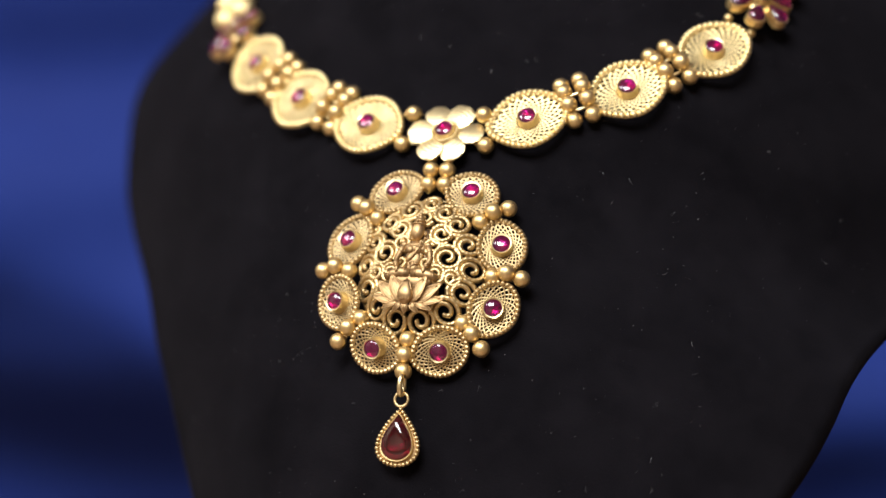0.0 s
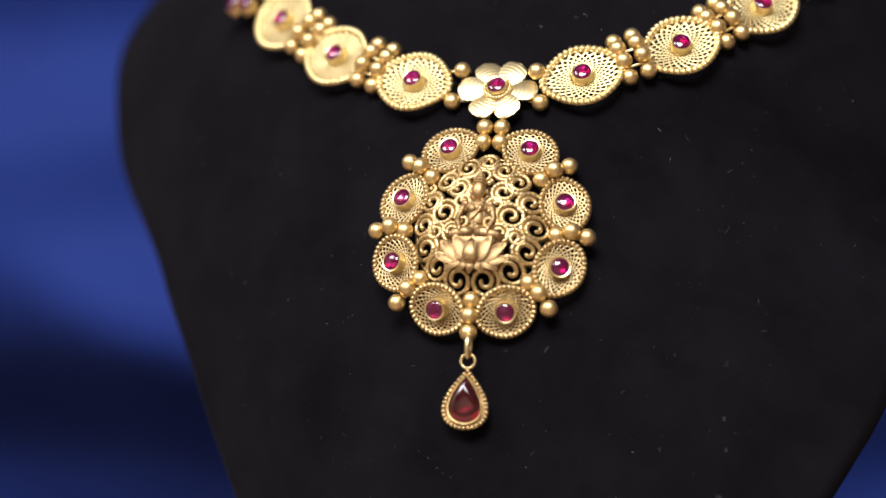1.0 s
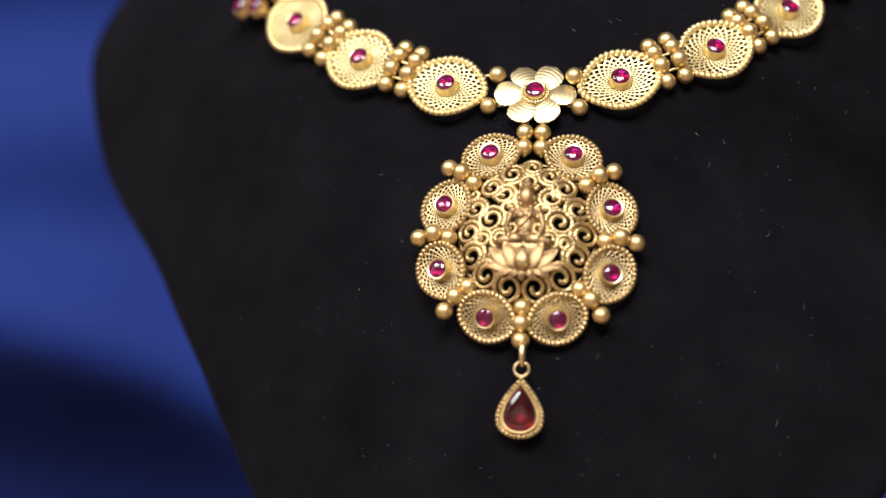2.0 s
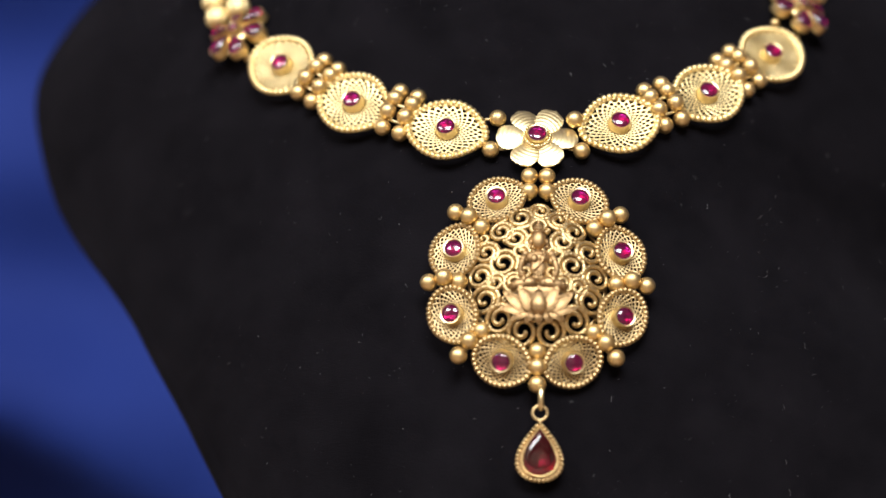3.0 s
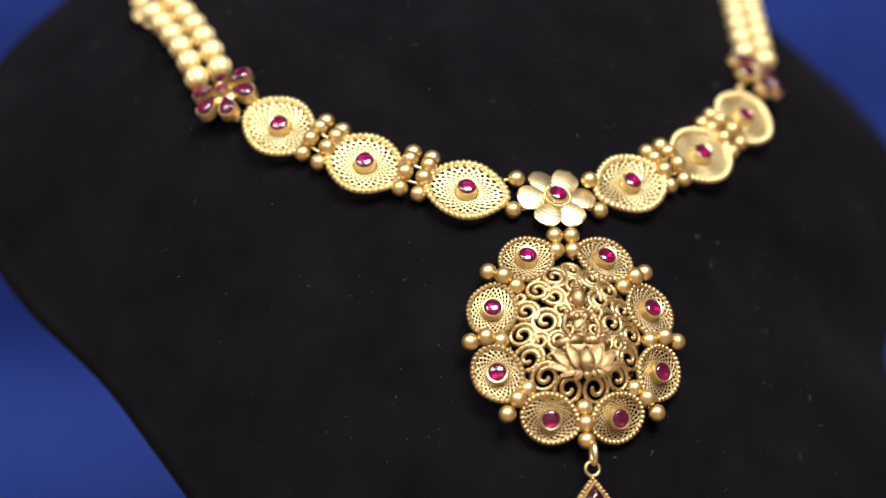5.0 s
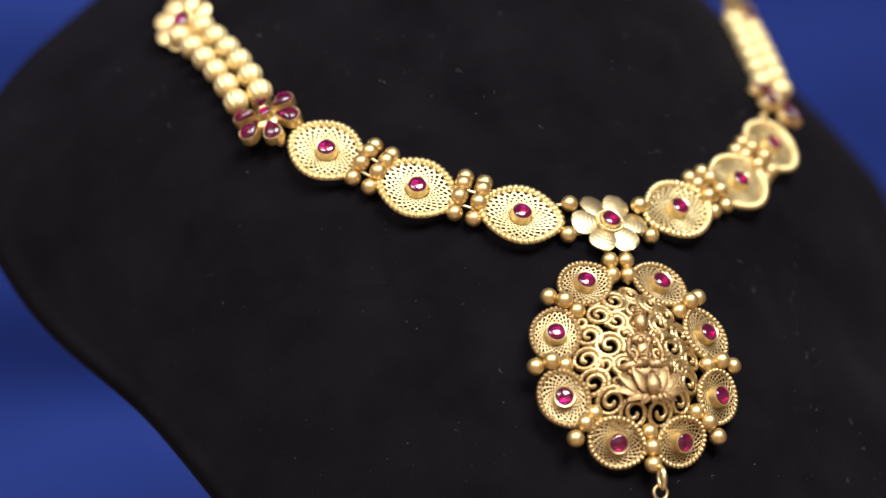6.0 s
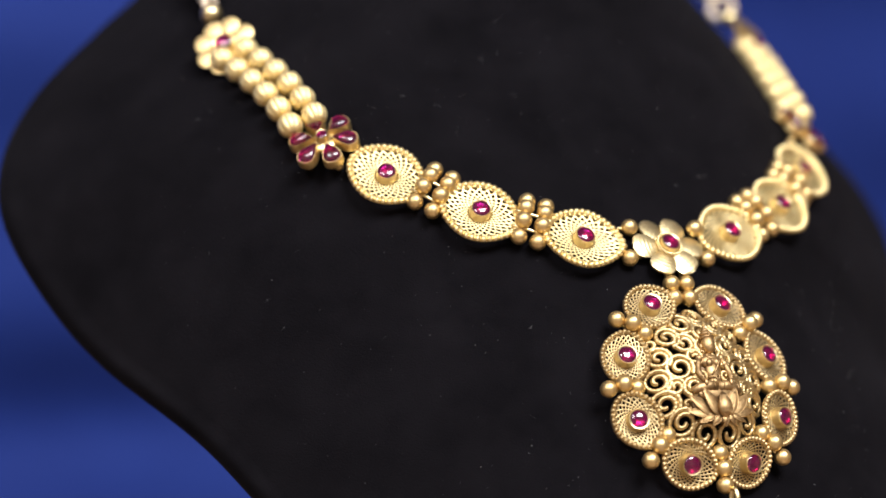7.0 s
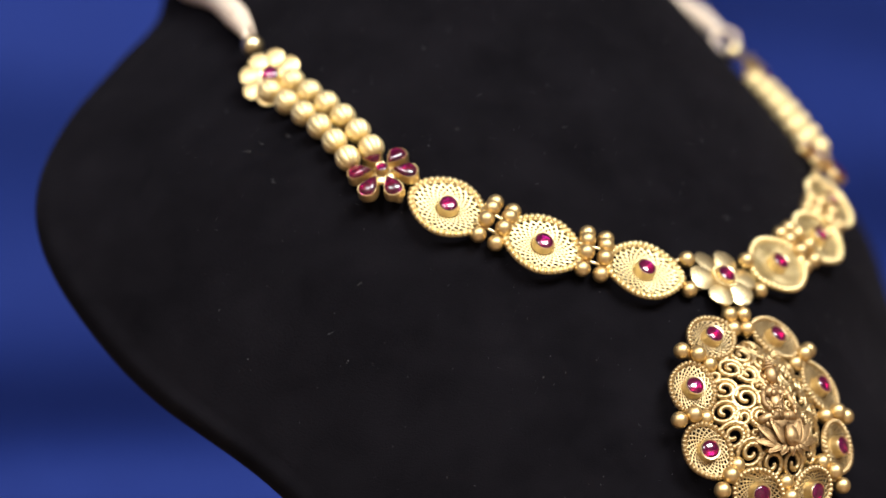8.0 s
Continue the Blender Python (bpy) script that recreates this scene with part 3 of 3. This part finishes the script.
for bx in (-1.55, 1.55):
    pin(pendant, (bx, 15.6, -2.2), (bx, 24.6, -2.9), 0.4)


def dome_z(x, y):
    r2 = (x / 12.2) ** 2 + ((y - 1.0) / 13.9) ** 2
    return -2.4 + 5.0 * (1 - r2) ** 0.8 if r2 < 1 else -2.4


def scroll(cx, cy, r, start, hand, turns=1.75):
    """One coiled wire that follows the dome."""
    s = Shape()
    path = []
    for i in range(96):
        k = i / 95
        rr = r * (1 - 0.80 * k ** 1.5)
        a = start + hand * math.tau * turns * k
        x, y = cx + rr * math.cos(a), cy + rr * math.sin(a)
        path.append((x, y, dome_z(x, y) + 0.25 * k))
    s.tube(path, lambda k: min(0.53, 0.2 + 0.26 * r) - 0.10 * k + (0.045 * math.sin(k * 190) if k < 0.7 else 0.0), seg=10, flat=1.25)
    s.ball(path[-1], 0.40, 8, 6)
    return part("scroll", dressed(s.mesh("scroll"), GOLD_CAST), pendant)


# coils: across, up, radius; their open ends turn alternately
COILS = [(0.4, 12.7, 1.75), (-3.0, 11.2, 2.1), (-6.4, 8.5, 1.95), (-3.9, 6.9, 1.95), (-8.9, 4.6, 1.95), (-6.0, 2.2, 2.35), (-9.9, 0.3, 2.1), (-9.2, -4.0, 2.3),
         (-6.5, -7.4, 2.25), (-2.6, -9.6, 2.45), (2.1, -9.6, 2.45), (6.4, -7.6, 2.35), (9.0, -4.0, 2.3), (10.0, 0.3, 2.2), (5.9, 1.8, 2.35), (8.8, 4.8, 2.1),
         (4.1, 6.3, 2.0), (6.3, 8.5, 2.05), (3.6, 10.8, 1.85), (-7.3, -1.2, 1.5), (7.1, -1.9, 1.5), (0.2, 9.3, 1.6),
         (-4.3, -1.6, 1.7), (4.3, -1.6, 1.7), (-3.0, 4.0, 1.5), (3.1, 3.6, 1.5)]
rnd = random.Random(5)
for x, y, r in COILS:
    hand = 1 if x < 0 else -1
    scroll(x, y, r * 1.06, math.atan2(y - 1, x) + hand * (2.3 + rnd.uniform(-0.5, 0.5)), hand, 1.55 if r < 1.7 else 1.85)
# smaller curls in the gaps that the coils leave
filled = list(COILS)
for i in range(33):
    for j in range(29):
        x, y = -11.2 + 0.8 * j, -11.6 + 0.8 * i
        room = min(math.hypot(x - cx, y - cy) - cr for cx, cy, cr in filled)
        if room > 0.85 and (x / 11.6) ** 2 + ((y - 0.95) / 13.1) ** 2 < 1:
            r = min(room + 0.08, 1.35)
            filled.append((x, y, r))
            scroll(x, y, r, math.atan2(y, x), 1 if x < 0 else -1, 1.1)
s = Shape()
s.tube([(11.8 * math.cos(math.tau * j / 72), 13.3 * math.sin(math.tau * j / 72) + 0.95, -2.5) for j in range(72)], 0.2, seg=8, closed=True)
s.tube([(11.9 * math.cos(math.tau * j / 72), 13.4 * math.sin(math.tau * j / 72) + 0.95, -2.9) for j in range(72)], 0.35, seg=8, closed=True)
part("dome_wire", dressed(s.mesh("dome_wire"), GOLD_CAST), pendant)


# gold of the figurine's backing, coloured as dark as the shade between its limbs
GAP_SHADE = gold("gap_shade_gold", (0.17, 0.11, 0.06), (0.08, 0.05, 0.03), 0.5, 0.00006, 1500)


def figurine():
    """A small cast figure seated on an open lotus, in one piece."""
    s = Shape()
    B = s.ball
    # dark backing added to the casting: patina, and the shade in its gaps put into colour
    B((0, -3.6, 1.9), (5.6, 3.4, 1.35), 24, 10)
    B((0, 3.0, 1.8), (3.1, 5.8, 1.15), 24, 10)
    dark = len(s.f)

    def petal(base, tip, w, ribs=2):
        """A broad pointed petal with a raised edge and a few veins."""
        base, tip = Vector(base), Vector(tip)
        t = tip - base
        side = t.cross(Vector((0, 0.2, 1))).normalized()
        up = side.cross(t).normalized()
        s.leaf(base, tip, w, 0.40, (0, 0.2, 1), 12, 12)

        def at(k, q):
            wide = math.sin(math.pi * min(max(k, 0.004), 0.996) ** 0.75) ** 0.9
            return base + t * k + side * (w * wide * q) + up * (0.14 * math.sin(math.pi * k) + 0.40 * wide * math.sqrt(max(1 - q * q, 0.0)))

        for q in (-0.94, 0.94):
            s.tube([at(k / 9, q) for k in range(1, 10)], 0.13, seg=6)
        for j in range(ribs):
            q = (j + 1) / (ribs + 1) * 1.3 - 0.65
            s.tube([at(0.15 + 0.7 * k / 6, q) for k in range(7)], 0.075, seg=5)

    # head, tall stepped crown, ear drops
    B((0, 6.75, 3.5), (1.35, 1.65, 1.25), 20, 14)
    B((0, 6.5, 4.55), (0.2, 0.34, 0.22), 8, 6)
    for sx in (-1, 1):
        B((sx * 0.52, 6.95, 4.5), (0.28, 0.13, 0.12), 8, 6)
    B((0, 5.9, 4.45), (0.38, 0.12, 0.14), 8, 6)
    for y0, r0, h0 in ((7.95, 1.5, 0.34), (8.6, 1.15, 0.42), (9.2, 0.8, 0.42), (9.75, 0.4, 0.4)):
        B((0, y0, 3.25), (r0, h0 + 0.1, r0), 18, 8)
    B((0, 8.25, 4.6), 0.28, 8, 6)
    # sash across the chest
    s.tube([(1.5, 4.2, 3.95), (0.9, 3.2, 4.45), (0.1, 2.0, 4.35), (-0.9, 1.1, 4.0)], 0.2, seg=6)
    for sx in (-1, 1):
        B((sx * 1.42, 6.5, 3.1), (0.28, 0.6, 0.35), 10, 6)
        B((sx * 1.55, 5.6, 3.1), 0.33, 10, 6)
        # shoulder, bent arm, bangles, open hand
        B((sx * 0.78, 3.35, 3.85), (0.72, 0.72, 0.5), 14, 8)
        B((sx * 2.35, 4.35, 3.0), (0.74, 0.68, 0.7), 14, 8)
        s.tube([(sx * 2.4, 4.35, 3.0), (sx * 2.95, 3.1, 3.05), (sx * 3.35, 1.8, 3.3), (sx * 3.2, 0.8, 3.8), (sx * 2.8, 0.1, 4.2)], lambda k: 0.66 - 0.2 * k, seg=12)
        for cx, cy, cz in ((2.9, 3.2, 3.05), (3.05, 0.6, 3.95)):
            s.tube([(sx * (cx + 0.6 * math.cos(a)), cy + 0.2 * math.cos(a), cz + 0.6 * math.sin(a)) for a in [math.tau * k / 14 for k in range(14)]], 0.14, seg=6, closed=True)
        B((sx * 2.7, -0.35, 4.35), (0.40, 0.62, 0.3), 10, 6)
        # folded legs under pleated cloth, the knees well out to the sides
        s.tube([(sx * 0.3, -0.9, 3.2), (sx * 1.9, -0.7, 3.5), (sx * 3.6, -0.9, 3.2), (sx * 5.1, -1.4, 2.6)], lambda k: 1.05 - 0.35 * k, seg=14)
        for k in range(5):
            x0 = 0.8 + 0.85 * k
            s.tube([(sx * x0, 0.2 - 0.1 * k, 3.95 - 0.12 * k), (sx * (x0 + 0.3), -0.7 - 0.1 * k, 4.48 - 0.2 * k), (sx * (x0 + 0.2), -1.6 - 0.1 * k, 4.15 - 0.2 * k)], 0.1, seg=6)
        # lotus: petals that rise beside the bud, spread, and hang below
        petal((sx * 1.7, -5.9, 3.0), (sx * 6.4, -2.3, 3.1), 1.2, 3)
        petal((sx * 0.8, -6.2, 3.6), (sx * 3.6, -1.3, 4.0), 1.3, 3)
        petal((sx * 2.2, -5.9, 3.0), (sx * 7.2, -4.9, 2.6), 0.85)
        petal((sx * 1.7, -6.0, 3.5), (sx * 5.0, -7.0, 2.6), 0.62, 1)
        petal((sx * 0.8, -6.0, 3.7), (sx * 2.5, -7.7, 3.0), 0.62, 1)
    B((0, -2.0, 3.0), (4.2, 1.4, 0.9), 20, 10)
    B((0, 5.3, 3.0), (0.52, 0.6, 0.5), 12, 8)
    B((0, 3.75, 3.0), (2.3, 1.3, 1.05), 20, 12)
    B((0, 1.9, 3.1), (1.6, 1.8, 1.0), 20, 12)
    B((0, 0.1, 3.2), (1.45, 0.8, 0.95), 18, 10)
    s.tube([(1.1 * math.cos(a), 4.9 + 0.9 * math.sin(a), 3.7 + 0.35 * abs(math.sin(a))) for a in [math.pi + math.pi * k / 12 for k in range(13)]], 0.16, seg=6)
    s.tube([(1.25 * math.cos(a), 0.9 - 0.12 * math.sin(a), 3.2 + 0.85 * math.sin(a)) for a in [math.pi * k / 10 for k in range(11)]], 0.18, seg=6)
    # round clasp
    s.tube([(0.42 * math.cos(math.tau * k / 14), 0.65 + 0.42 * math.sin(math.tau * k / 14), 4.3) for k in range(14)], 0.16, seg=6, closed=True)
    # ribbed bud in the middle
    s.leaf((0, -6.7, 4.0), (0, -2.0, 4.7), 1.5, 1.0, (0, 0.1, 1), 18, 14)
    for k in range(-2, 3):
        s.tube([(k * 0.6 * math.sin(math.pi * (0.2 + 0.68 * i / 7)), -6.2 + 3.7 * i / 7, 4.45 + 0.95 * math.sin(math.pi * (0.22 + 0.58 * i / 7)) * (1 - 0.10 * k * k)) for i in range(8)], 0.13, seg=6)
    petal((0, -6.0, 3.9), (0, -8.0, 3.3), 0.62, 1)
    me = s.mesh("figurine")
    me.materials.append(GOLD_FIGURE)
    me.materials.append(GAP_SHADE)
    for poly in me.polygons:
        if poly.index < dark:
            poly.material_index = 1
    part("figurine", me, pendant, Matrix.Translation((0, -0.95, 0)) @ Matrix.Diagonal((0.95, 1.05, 0.92, 1)), "darkened cast gold figurine seated on a lotus")


figurine()

# ---- the ruby drop ----
drop = thing("ruby_drop", CHEST @ mm(Matrix.Translation((0.5, -30.3, -2.4)) @ Matrix.Rotation(radians(11), 4, "X")), "drop-shaped dark ruby in a beaded gold setting, hanging from the pendant", "ruby drop")
DROP_BEZEL, DROP_STONE = tear_setting(3.45, 4.15, 1.0, GARNET, 0.42)
part("bezel", DROP_BEZEL, drop)
part("ruby", DROP_STONE, drop, Matrix.Translation((0, 0, 0.05)), "drop-shaped deep red ruby")
s = Shape()
pts = tear(400, 4.5, 4.95)
run = [0.0]
for i in range(400):
    p, q = pts[i], pts[(i + 1) % 400]
    run.append(run[-1] + math.hypot(q[0] - p[0], q[1] - p[1]))
k = 0
for i in range(36):
    while run[k + 1] < run[-1] * i / 36:
        k += 1
    p, q = pts[k], pts[(k + 1) % 400]
    s.ball((p[0], p[1], -0.45), (0.40, 0.42, 0.42), 10, 7, Matrix.Rotation(math.atan2(q[1] - p[1], q[0] - p[0]), 3, "Z"))
part("beaded_border", dressed(s.mesh("beaded_border"), GOLD_CAST), drop)
s = Shape()
rows = stack([(tear(48, 3.6, 4.3), -1.1), (tear(48, 4.7, 5.15), -1.0), (tear(48, 4.7, 5.15), -0.6), (tear(48, 3.6, 4.3), -0.5)])
s.grid(rows, wrap=True)
s.cap(rows[0])
part("back_plate", dressed(s.mesh("back_plate", angle=40), GOLD_FIGURE), drop)
s = Shape()
s.tube([(1.25 * math.cos(math.tau * j / 28), 6.6 + 1.25 * math.sin(math.tau * j / 28), -0.2) for j in range(28)], 0.27, seg=10, closed=True)
part("ring", dressed(s.mesh("ring"), GOLD_CAST), drop)
s = Shape()
s.tube([(0.1, 9.1 + 1.75 * math.cos(math.tau * j / 28), 0.55 + 1.0 * math.sin(math.tau * j / 28)) for j in range(28)], 0.48, seg=10, closed=True, up=Vector((1, 0, 0)))
part("loop", dressed(s.mesh("loop"), GOLD), drop)


# ---- lint and dust on the velvet ----
def lint():
    rnd = random.Random(11)
    s = Shape()
    for i in range(2600):
        x, y = rnd.uniform(-85, 85), rnd.uniform(-60, 105)
        half = lerp_table(BUST, y)[0]
        if abs(x) > half * 0.93:
            continue
        if i % 30:
            s.ball(on_chest(x, y, 0.05).translation, 0.018 + 0.05 * rnd.random() ** 3, 6, 4)
        else:
            a, path = rnd.uniform(0, 6.28), []
            for k in range(7):
                path.append(on_chest(x, y, 0.08 + 0.1 * math.sin(k)).translation)
                a += rnd.uniform(-0.8, 0.8)
                x, y = x + 0.17 * math.cos(a), y + 0.17 * math.sin(a)
            s.tube(path, 0.012, seg=4)
    ob = new("lint", dressed(s.mesh("lint"), FLUFF))
    ob.matrix_world = CHEST
    return tagged(ob, "pale specks and fibres of lint scattered on the velvet", "lint", kind="stuff")


lint()
